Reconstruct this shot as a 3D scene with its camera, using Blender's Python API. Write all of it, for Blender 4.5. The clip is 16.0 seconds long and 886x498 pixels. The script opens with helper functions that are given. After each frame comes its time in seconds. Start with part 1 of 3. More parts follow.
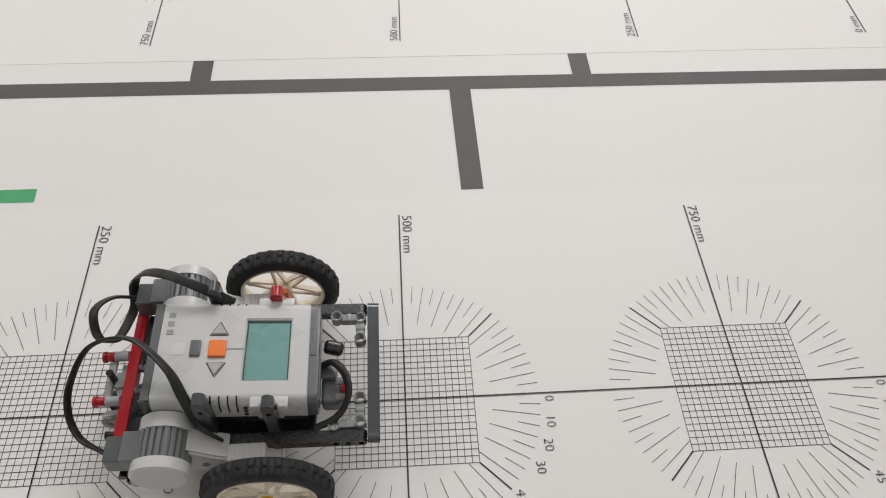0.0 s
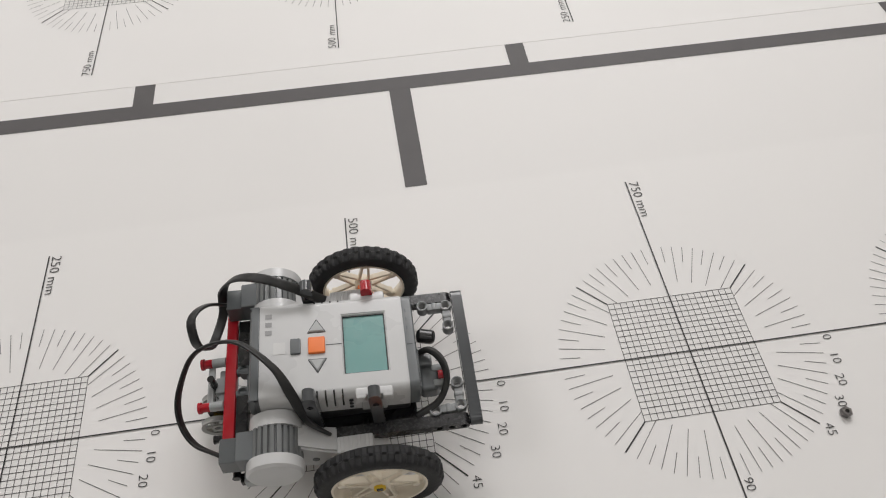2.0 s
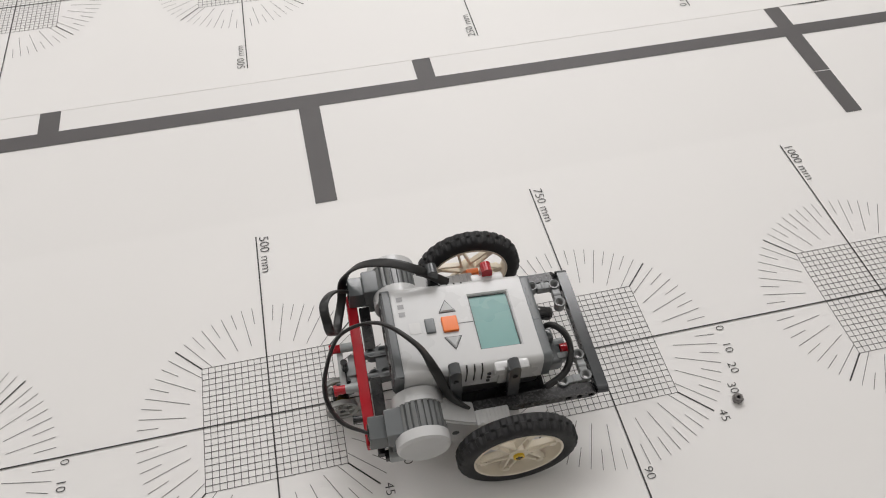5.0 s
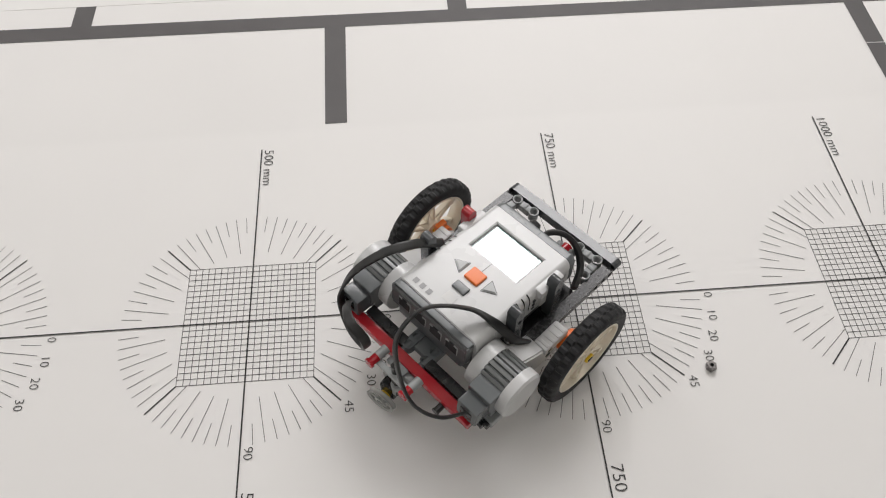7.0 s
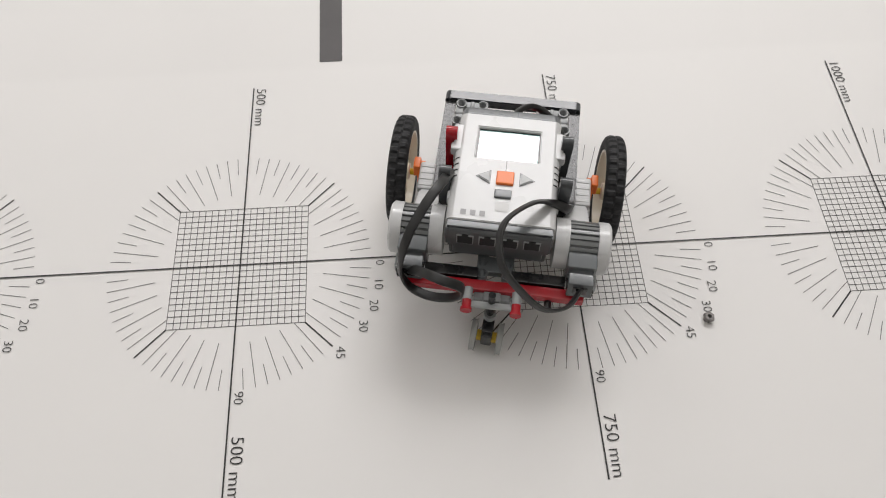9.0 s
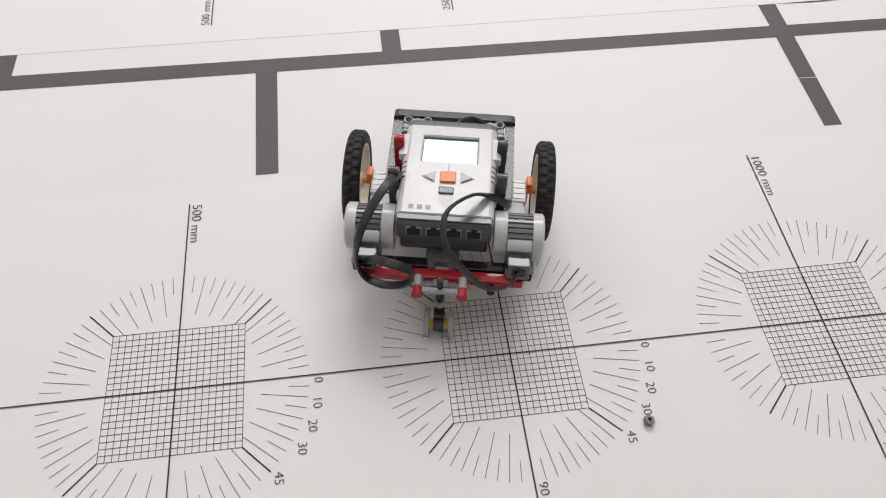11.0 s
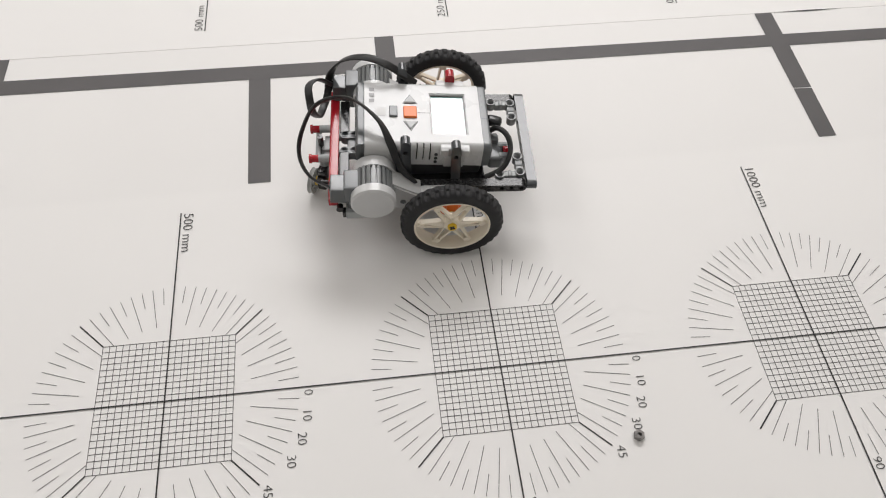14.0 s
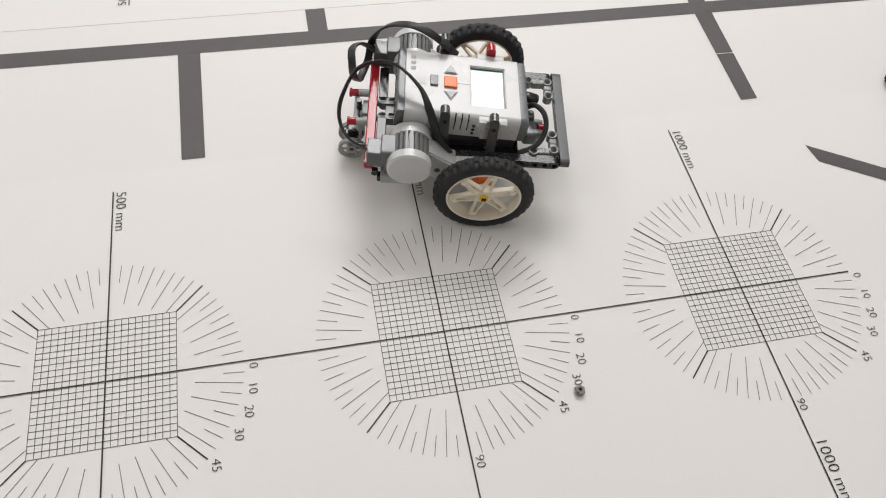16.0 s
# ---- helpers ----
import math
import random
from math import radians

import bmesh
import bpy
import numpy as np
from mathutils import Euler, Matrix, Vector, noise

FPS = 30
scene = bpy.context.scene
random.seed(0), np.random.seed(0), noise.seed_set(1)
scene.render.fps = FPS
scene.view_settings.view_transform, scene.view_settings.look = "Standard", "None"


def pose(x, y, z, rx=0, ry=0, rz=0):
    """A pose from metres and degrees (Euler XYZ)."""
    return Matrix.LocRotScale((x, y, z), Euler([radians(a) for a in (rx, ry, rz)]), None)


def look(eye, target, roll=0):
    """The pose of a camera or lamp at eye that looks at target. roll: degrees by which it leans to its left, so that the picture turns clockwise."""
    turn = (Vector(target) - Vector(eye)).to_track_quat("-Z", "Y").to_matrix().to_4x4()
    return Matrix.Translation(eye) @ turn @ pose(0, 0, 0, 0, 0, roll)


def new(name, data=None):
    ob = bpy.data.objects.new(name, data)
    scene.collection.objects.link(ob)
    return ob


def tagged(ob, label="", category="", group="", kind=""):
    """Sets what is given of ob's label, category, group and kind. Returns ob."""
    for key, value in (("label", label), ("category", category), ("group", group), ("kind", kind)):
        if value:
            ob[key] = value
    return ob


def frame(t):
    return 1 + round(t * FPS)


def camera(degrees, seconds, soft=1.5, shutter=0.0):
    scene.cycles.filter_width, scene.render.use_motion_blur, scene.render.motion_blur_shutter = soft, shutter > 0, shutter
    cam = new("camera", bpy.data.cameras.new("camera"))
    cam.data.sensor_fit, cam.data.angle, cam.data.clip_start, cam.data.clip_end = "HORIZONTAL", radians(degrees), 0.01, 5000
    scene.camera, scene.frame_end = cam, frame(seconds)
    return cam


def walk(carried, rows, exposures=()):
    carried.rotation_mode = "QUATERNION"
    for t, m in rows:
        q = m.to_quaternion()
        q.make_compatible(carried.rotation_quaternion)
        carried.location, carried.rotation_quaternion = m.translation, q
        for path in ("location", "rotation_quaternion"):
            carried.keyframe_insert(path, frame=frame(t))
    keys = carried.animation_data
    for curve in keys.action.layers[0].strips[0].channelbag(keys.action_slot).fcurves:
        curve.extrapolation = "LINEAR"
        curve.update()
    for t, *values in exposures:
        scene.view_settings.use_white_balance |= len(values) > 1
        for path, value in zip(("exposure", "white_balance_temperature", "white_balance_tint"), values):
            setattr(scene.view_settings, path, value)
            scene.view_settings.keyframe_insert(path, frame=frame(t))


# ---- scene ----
cam = camera(60.6, 16.0, soft=1.1)
PATH = [
    (0, (0.502, -0.242, 0.509), (0.607, 0.947, -1.096), 1.9),
    (0.5, (0.512, -0.239, 0.518), (0.602, 0.983, -1.063), 1.4),
    (1, (0.516, -0.238, 0.518), (0.595, 0.988, -1.061), -0.7),
    (1.5, (0.53, -0.252, 0.516), (0.638, 0.944, -1.083), -1.5),
    (2, (0.544, -0.257, 0.509), (0.655, 0.944, -1.087), -3.3),
    (2.5, (0.552, -0.255, 0.512), (0.685, 0.953, -1.076), -3.1),
    (3, (0.559, -0.256, 0.516), (0.717, 0.974, -1.053), -2.9),
    (3.2, (0.557, -0.256, 0.519), (0.73, 0.984, -1.041), -2.7),
    (5.3, (0.582, -0.272, 0.52), (0.841, 0.909, -1.073), -0.8),
    (5.5, (0.589, -0.272, 0.521), (0.852, 0.88, -1.092), -0.7),
    (6, (0.626, -0.274, 0.517), (0.908, 0.855, -1.11), -0.9),
    (6.5, (0.65, -0.29, 0.511), (0.833, 0.833, -1.133), 0.8),
    (7, (0.629, -0.286, 0.514), (0.705, 0.818, -1.152), -0.5),
    (7.5, (0.607, -0.278, 0.517), (0.716, 0.769, -1.184), 0.6),
    (8, (0.631, -0.272, 0.511), (0.732, 0.728, -1.219), 2.0),
    (8.5, (0.639, -0.275, 0.507), (0.644, 0.703, -1.236), -3.75),
    (8.7, (0.636, -0.278, 0.504), (0.656, 0.697, -1.243), -2.3),
    (10.8, (0.656, -0.253, 0.521), (0.809, 0.839, -1.148), 1.4),
    (11, (0.66, -0.251, 0.523), (0.822, 0.865, -1.13), 1.4),
    (11.5, (0.673, -0.245, 0.524), (0.814, 0.867, -1.133), 1.9),
    (12, (0.663, -0.24, 0.523), (0.845, 0.868, -1.132), 4.8),
    (12.5, (0.667, -0.242, 0.524), (0.847, 0.843, -1.147), 4.3),
    (13, (0.664, -0.24, 0.526), (0.848, 0.866, -1.13), 3.5),
    (13.5, (0.665, -0.238, 0.528), (0.844, 0.869, -1.128), 1.8),
    (14, (0.667, -0.24, 0.529), (0.831, 0.865, -1.13), 1.9),
    (14.5, (0.664, -0.242, 0.529), (0.822, 0.869, -1.127), 2.3),
    (15, (0.664, -0.242, 0.53), (0.84, 0.862, -1.129), 2.7),
    (15.5, (0.666, -0.245, 0.527), (0.913, 0.824, -1.145), 4.2),
    (16, (0.665, -0.252, 0.529), (0.979, 0.786, -1.151), 6.8),
]
walk(cam, [(t, look(eye, target, roll)) for t, eye, target, roll in PATH],
     [(0.0, -0.1), (3.2, -0.11), (5.5, -0.01), (8.0, 0.02), (11.0, 0.06), (16.0, 0.07)])

# ---- world and light: a closed room with a ceiling panel and added fill ----
world = bpy.data.worlds.new("world")
scene.world = world
world.use_nodes = True
world.node_tree.nodes["Background"].inputs[0].default_value = (0.9, 0.95, 1.0, 1)
world.node_tree.nodes["Background"].inputs[1].default_value = 0.05

# first the main ceiling panel; the other four are added fill lamps
PANEL_AND_FILLS = [(1.33, 2.49, 2.1, 1.4, 92.0, -12), (1.2, 0.2, 1.7, 0.9, 6.0, 0), (-1.6, 2.6, 1.2, 0.9, 21.0, 0),
          (-1.6, 0.2, 1.2, 0.9, 13.0, 0), (1.2, -1.9, 1.7, 0.9, 4.0, 0)]
CEIL = 2.6
for px, py, pw, pd, watts, skew in PANEL_AND_FILLS:
    lamp = bpy.data.lights.new("panel_or_fill_light", "AREA")
    lamp.shape, lamp.size, lamp.size_y, lamp.energy = "RECTANGLE", pw, pd, watts
    lamp.color = (1.0, 0.979, 0.985)
    ob = new("panel_or_fill_light", lamp)
    ob.matrix_world = pose(px, py, CEIL - 0.03, 0, 0, skew)


# ---- materials ----
def material(name, color, rough=0.4, metal=0.0, vary=0.06, scale=60.0, bump=0.05, grain=900.0, coat=0.0, spec=0.5):
    m = bpy.data.materials.new(name)
    m.use_nodes = True
    nt = m.node_tree
    b = nt.nodes["Principled BSDF"]
    tc = nt.nodes.new("ShaderNodeTexCoord")
    big = nt.nodes.new("ShaderNodeTexNoise")
    big.inputs["Scale"].default_value, big.inputs["Detail"].default_value = scale, 5
    fine = nt.nodes.new("ShaderNodeTexNoise")
    fine.inputs["Scale"].default_value, fine.inputs["Detail"].default_value = grain, 3
    nt.links.new(tc.outputs["Object"], big.inputs["Vector"])
    nt.links.new(tc.outputs["Object"], fine.inputs["Vector"])
    ramp = nt.nodes.new("ShaderNodeValToRGB")
    lo = [c * (1 - vary) for c in color]
    hi = [min(1, c * (1 + vary)) for c in color]
    ramp.color_ramp.elements[0].position, ramp.color_ramp.elements[1].position = 0.3, 0.7
    ramp.color_ramp.elements[0].color, ramp.color_ramp.elements[1].color = (*lo, 1), (*hi, 1)
    nt.links.new(big.outputs["Fac"], ramp.inputs["Fac"])
    nt.links.new(ramp.outputs["Color"], b.inputs["Base Color"])
    rr = nt.nodes.new("ShaderNodeMapRange")
    rr.inputs["To Min"].default_value, rr.inputs["To Max"].default_value = rough * 0.82, min(1, rough * 1.18)
    nt.links.new(fine.outputs["Fac"], rr.inputs["Value"])
    nt.links.new(rr.outputs["Result"], b.inputs["Roughness"])
    bp = nt.nodes.new("ShaderNodeBump")
    bp.inputs["Strength"].default_value, bp.inputs["Distance"].default_value = bump, 0.0004
    nt.links.new(fine.outputs["Fac"], bp.inputs["Height"])
    nt.links.new(bp.outputs["Normal"], b.inputs["Normal"])
    b.inputs["Metallic"].default_value = metal
    b.inputs["Coat Weight"].default_value = coat
    b.inputs["Coat Roughness"].default_value = 0.08
    b.inputs["Specular IOR Level"].default_value = spec
    return m


SHEET = material("vinyl_sheet", (0.77, 0.757, 0.743), 0.5, vary=0.012, scale=3.0, bump=0.03, grain=500, spec=0.3)
NEAR_SHEET = material("vinyl_sheet_fold_shade", (0.77, 0.757, 0.743), 0.5, vary=0.012, scale=3.0, bump=0.03, grain=500, spec=0.3)


def fold_shade(m, y0, y1, amount):
    """Fold shade put into the colour: faintly greyer past y1, blending in from y0."""
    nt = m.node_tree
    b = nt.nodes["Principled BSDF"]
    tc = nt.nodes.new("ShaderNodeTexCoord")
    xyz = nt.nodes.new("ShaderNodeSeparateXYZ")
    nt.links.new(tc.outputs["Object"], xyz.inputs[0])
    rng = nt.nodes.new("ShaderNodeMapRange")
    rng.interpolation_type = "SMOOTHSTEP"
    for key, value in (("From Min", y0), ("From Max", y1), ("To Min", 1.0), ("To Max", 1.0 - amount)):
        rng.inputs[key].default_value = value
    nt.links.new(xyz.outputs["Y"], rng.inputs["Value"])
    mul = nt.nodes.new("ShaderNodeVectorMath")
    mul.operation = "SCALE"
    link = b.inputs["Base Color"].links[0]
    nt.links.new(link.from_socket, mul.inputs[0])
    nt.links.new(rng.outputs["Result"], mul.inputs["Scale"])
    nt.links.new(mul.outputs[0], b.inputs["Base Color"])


# the sheet past its fold is dimmed in the colour; nothing tilts
fold_shade(NEAR_SHEET, 0.188, 0.2, 0.02)
INK_THIN = material("thin_ink", (0.075, 0.072, 0.072), 0.5, vary=0.2, scale=150)
INK = material("black_ink", (0.018, 0.0175, 0.0175), 0.5, vary=0.2, scale=150)
BAND = material("grey_ink", (0.098, 0.093, 0.094), 0.55, vary=0.05, scale=30, spec=0.3)
GREEN = material("green_ink", (0.05, 0.36, 0.14), 0.5, vary=0.05)
PLASTER = material("wall_paint", (0.72, 0.71, 0.68), 0.8, vary=0.03, scale=4)
WHITE = material("white_plastic", (0.56, 0.563, 0.563), 0.28, vary=0.02, coat=0.12, bump=0.0, grain=25)
CREAM = material("cream_plastic", (0.78, 0.71, 0.58), 0.35, vary=0.03)
LGREY = material("light_grey_plastic", (0.33, 0.345, 0.345), 0.32, vary=0.04)
MGREY = material("mid_grey_plastic", (0.13, 0.14, 0.145), 0.24, vary=0.06)
SHINY = material("polished_grey_plastic", (0.1, 0.108, 0.112), 0.12, vary=0.06)
PALE = material("pale_label", (0.6, 0.6, 0.592), 0.4)
BUTTON = material("button_grey_plastic", (0.4, 0.41, 0.41), 0.35, vary=0.03)
CORNER = material("beam_grey_plastic", (0.25, 0.26, 0.262), 0.3, vary=0.04)
MARK = material("grey_print", (0.3, 0.3, 0.303), 0.4)
DRUM = material("drum_grey_plastic", (0.165, 0.172, 0.172), 0.22, vary=0.06)
SMOKE = material("smoky_grey_plastic", (0.085, 0.09, 0.094), 0.3, vary=0.06)
DGREY = material("dark_grey_plastic", (0.062, 0.066, 0.07), 0.14, vary=0.08)
BLACK = material("black_plastic", (0.014, 0.014, 0.015), 0.17, vary=0.15)
RAIL = material("scuffed_black_plastic", (0.018, 0.018, 0.019), 0.27, vary=0.3, scale=300, bump=0.05, grain=500)
DULL = material("dull_black_plastic", (0.055, 0.056, 0.058), 0.36, vary=0.15)
RUBBER = material("black_rubber", (0.009, 0.009, 0.01), 0.68, vary=0.25, scale=120, bump=0.25)
CABLE = material("black_cable", (0.014, 0.014, 0.014), 0.42, vary=0.15)
RED = material("red_plastic", (0.4, 0.014, 0.023), 0.14, vary=0.05)
ORANGE = material("orange_plastic", (0.85, 0.19, 0.03), 0.35, vary=0.04)
YELLOW = material("yellow_plastic", (0.75, 0.5, 0.03), 0.35, vary=0.05)
LCD = material("lcd_glass", (0.125, 0.315, 0.3), 0.28, vary=0.01, bump=0.0, grain=30, coat=1.0)
LCD.node_tree.nodes["Principled BSDF"].inputs["Coat IOR"].default_value = 1.8
LCD.node_tree.nodes["Principled BSDF"].inputs["Coat Roughness"].default_value = 0.02
STEEL = material("steel", (0.2, 0.19, 0.185), 0.32, metal=1.0, vary=0.15, scale=200)
CLEAR = material("smoke_grey_plastic", (0.36, 0.365, 0.35), 0.2, vary=0.1)


# ---- mesh helpers ----
def smooth(me, angle=35):
    me.set_sharp_from_angle(angle=radians(angle))
    for p in me.polygons:
        p.use_smooth = True


def part(name, bm, mat, parent=None, label="", m=None):
    """One bmesh as one mesh object, under a thing or a part."""
    bmesh.ops.recalc_face_normals(bm, faces=bm.faces)
    me = bpy.data.meshes.new(name)
    bm.to_mesh(me)
    bm.free()
    for k in (mat if isinstance(mat, (list, tuple)) else [mat]):
        me.materials.append(k)
    smooth(me)
    ob = new(name, me)
    ob.parent = parent
    if len(me.polygons) > 20 and name != "tyre":
        # flat faces stay flat between rounded edges
        flat = ob.modifiers.new("weighted_normal", "WEIGHTED_NORMAL")
        flat.keep_sharp = True
    if m is not None:
        ob.matrix_basis = m
    if label:
        tagged(ob, label)
    return ob


def box(bm, c, s, bevel=0.0, m=Matrix(), seg=2):
    """A box of centre c and size s, with rounded edges."""
    g = bmesh.ops.create_cube(bm, size=1, matrix=m @ Matrix.Translation(c) @ Matrix.Diagonal((*s, 1)))
    if bevel:
        edges = list({e for v in g["verts"] for e in v.link_edges})
        bmesh.ops.bevel(bm, geom=edges, offset=bevel, segments=seg, affect="EDGES", profile=0.5)
    return bm


def rod(bm, a, b, r, seg=20, r2=None):
    """A cylinder from a to b."""
    a, b = Vector(a), Vector(b)
    m = Matrix.Translation((a + b) / 2) @ (b - a).to_track_quat("Z", "Y").to_matrix().to_4x4()
    bmesh.ops.create_cone(bm, cap_ends=True, segments=seg, radius1=r, radius2=r if r2 is None else r2, depth=(b - a).length, matrix=m)
    return bm


def lathe(bm, profile, m=Matrix(), seg=48, shape=None):
    """A closed profile of (radius, height) turned round the local z; shape(i, profile) may vary it step by step."""
    rings = []
    plain = profile
    for i in range(seg):
        a = 2 * math.pi * i / seg
        profile = shape(i, plain) if shape else plain
        rings.append([bm.verts.new(m @ Vector((r * math.cos(a), r * math.sin(a), h))) for r, h in profile])
    n = len(profile)
    for i in range(seg):
        p, q = rings[i], rings[(i + 1) % seg]
        for j in range(n):
            k = (j + 1) % n
            bm.faces.new((p[j], q[j], q[k], p[k]))
    return bm


def spline(points, steps=8):
    """A smooth line through the points."""
    P = [Vector(p) for p in points]
    P = [2 * P[0] - P[1]] + P + [2 * P[-1] - P[-2]]
    out = []
    for i in range(1, len(P) - 2):
        a, b, c, d = P[i - 1:i + 3]
        for k in range(steps):
            t = k / steps
            out.append(0.5 * (2 * b + (c - a) * t + (2 * a - 5 * b + 4 * c - d) * t * t + (3 * b - a - 3 * c + d) * t ** 3))
    return out + [P[-2]]


def tube(bm, points, w, h, seg=12):
    """A flat cable of width w and thickness h along the points, bent across its flat side."""
    pts = spline(points)
    n = len(pts)
    tan = [(pts[min(i + 1, n - 1)] - pts[max(i - 1, 0)]).normalized() for i in range(n)]
    bends = [tan[max(i - 2, 0)].cross(tan[min(i + 2, n - 1)]) for i in range(n)]
    for i in range(1, n):
        if bends[i].dot(bends[i - 1]) < 0:
            bends[i] = -bends[i]
    rings = []
    for i, p in enumerate(pts):
        b = sum((bends[k] for k in range(max(0, i - 9), min(n, i + 10))), Vector())
        side = (b - tan[i] * b.dot(tan[i])).normalized()
        top = side.cross(tan[i])
        ring = []
        for k in range(seg):
            a = 2 * math.pi * (k + 0.5) / seg
            c, q = math.cos(a), math.sin(a)
            ring.append(bm.verts.new(p + side * (w / 2 * math.copysign(abs(c) ** 0.6, c)) + top * (h / 2 * math.copysign(abs(q) ** 0.6, q))))
        rings.append(ring)
    for p, q in zip(rings, rings[1:]):
        for k in range(seg):
            bm.faces.new((p[k], p[(k + 1) % seg], q[(k + 1) % seg], q[k]))
    bm.faces.new(rings[0])
    bm.faces.new(rings[-1][::-1])
    return bm


U = 0.008


def beam(bm, n, m=Matrix(), r=0.0038, bore=0.0025, solid=(), th=0.0078):
    """A studless beam of n holes along local x from the origin, holes along local z, thickness centred on z = 0; solid cells have no hole."""
    N = 16
    hz = th / 2
    for c in range(n):
        x0 = c * U
        outer, inner, lip = [], [], []
        for k in range(N):
            a = 2 * math.pi * k / N
            ca, sa = math.cos(a), math.sin(a)
            if (c == 0 and ca < 0) or (c == n - 1 and ca > 0):
                ox, oy = r * ca, r * sa
            else:
                f = min((U / 2) / max(abs(ca), 1e-6), r / max(abs(sa), 1e-6))
                ox, oy = f * ca, f * sa
                if k % 4 == 2:
                    ox, oy = math.copysign(U / 2, ca), math.copysign(r, sa)
            outer.append((x0 + ox, oy))
            inner.append((x0 + bore * ca, bore * sa))
            lip.append((x0 + bore * 1.24 * ca, bore * 1.24 * sa))
        put = lambda pts, z: [bm.verts.new(m @ Vector((x, y, z))) for x, y in pts]
        ot, ob_ = put(outer, hz), put(outer, -hz)
        for k in range(N):
            j = (k + 1) % N
            if not (abs(outer[k][0] - x0) > U / 2 - 1e-5 and abs(outer[j][0] - x0) > U / 2 - 1e-5):
                bm.faces.new((ob_[k], ob_[j], ot[j], ot[k]))
        if c in solid:
            bm.faces.new(ot)
            bm.faces.new(ob_[::-1])
            continue
        it, ib = put(inner, hz - 0.0009), put(inner, -hz + 0.0009)
        lt, lb = put(lip, hz), put(lip, -hz)
        lt2, lb2 = put(lip, hz - 0.0009), put(lip, -hz + 0.0009)
        for k in range(N):
            j = (k + 1) % N
            for p, q in ((ot, lt), (lt, lt2), (lt2, it), (it, ib), (ib, lb2), (lb2, lb), (lb, ob_)):
                bm.faces.new((p[k], p[j], q[j], q[k]))
    bmesh.ops.remove_doubles(bm, verts=bm.verts, dist=0.00005)
    return bm


def strip(bm, x0, y0, x1, y1, w, z):
    """A printed line of width w from one point to another."""
    d = Vector((x1 - x0, y1 - y0))
    n = Vector((-d.y, d.x)).normalized() * w / 2
    v = [bm.verts.new((x0 + s * n.x, y0 + s * n.y, z)) for s in (1, -1)] + [bm.verts.new((x1 + s * n.x, y1 + s * n.y, z)) for s in (-1, 1)]
    bm.faces.new(v)
    return bm


def polygon(bm, pts, z):
    bm.faces.new([bm.verts.new((x, y, z)) for x, y in pts])
    return bm


NARROW = 1.04


def writing(name, text, size, mat, parent, m, align="LEFT"):
    """Printed words as a flat mesh, in the built-in font."""
    cu = bpy.data.curves.new(name, "FONT")
    cu.body, cu.size, cu.align_x, cu.align_y = text, size, align, "CENTER"
    cu.resolution_u = 3
    cu.offset = -0.00013
    tmp = bpy.data.objects.new(name, cu)
    me = bpy.data.meshes.new_from_object(tmp)
    bpy.data.objects.remove(tmp)
    bpy.data.curves.remove(cu)
    me.materials.clear()
    me.materials.append(mat)
    for v in me.vertices:
        v.co.x *= NARROW
    ob = new(name, me)
    ob.parent = parent
    ob.matrix_basis = m
    return ob


# ---- the room ----
def room():
    fl = bmesh.new()
    box(fl, (0.5, 1.0, -0.06), (8.0, 8.0, 0.1))
    tagged(part("floor", fl, PLASTER), "pale plain floor under the printed sheets", "floor", kind="structure")
    for name, c, s in (("wall_north", (0.5, 5.05, 1.25), (8.2, 0.1, 2.7)), ("wall_south", (0.5, -3.05, 1.25), (8.2, 0.1, 2.7)),
                       ("wall_east", (4.55, 1.0, 1.25), (0.1, 8.0, 2.7)), ("wall_west", (-3.55, 1.0, 1.25), (0.1, 8.0, 2.7))):
        tagged(part(name, box(bmesh.new(), c, s), PLASTER), "plain off-white painted wall", "wall", kind="structure")
    ce = box(bmesh.new(), (0.5, 1.0, CEIL + 0.05), (8.2, 8.2, 0.1))
    tagged(part("ceiling", ce, PLASTER), "plain white ceiling", "ceiling", kind="structure")


# ---- the printed sheets ----
def seam(x):
    """The line along which the two sheets meet."""
    return 0.3858 - 0.006 * x


def far_line(x):
    """The base line of the far sheet, parallel to its edge."""
    return 0.5848 - 0.0075 * x


def band_top(x):
    return 0.3665 - 0.010895 * (x + 0.9)


def band_foot(x):
    return 0.3435 - 0.00826 * (x + 0.9)


def prism(pts, z0, z1):
    """An upright prism over a plan."""
    b = bmesh.new()
    lo = [b.verts.new((x, y, z0)) for x, y in pts]
    hi = [b.verts.new((x, y, z1)) for x, y in pts]
    b.faces.new(lo[::-1])
    b.faces.new(hi)
    for i in range(len(pts)):
        k = (i + 1) % len(pts)
        b.faces.new((lo[i], lo[k], hi[k], hi[i]))
    return b


Z1, Z2, Z3 = 0.0003, 0.0006, 0.0009


SHARED = {}


def again(name, key, parent, m):
    """One more object on a mesh that already exists."""
    ob = new(name, SHARED[key])
    ob.parent, ob.matrix_basis = parent, m
    return ob


def lattice(n=10, step=0.005, w=0.00048):
    """A square grid of printed lines in one sheet, with open cells and no line on the two axes."""
    b = bmesh.new()
    cuts = []
    for i in range(-n, n + 1):
        cuts += [i * step - w / 2, i * step + w / 2]
    v = [[b.verts.new((x, y, Z1)) for y in cuts] for x in cuts]
    for i in range(len(cuts) - 1):
        for j in range(len(cuts) - 1):
            if i % 2 == 0 or j % 2 == 0:
                b.faces.new((v[i][j], v[i + 1][j], v[i + 1][j + 1], v[i][j + 1]))
    return b


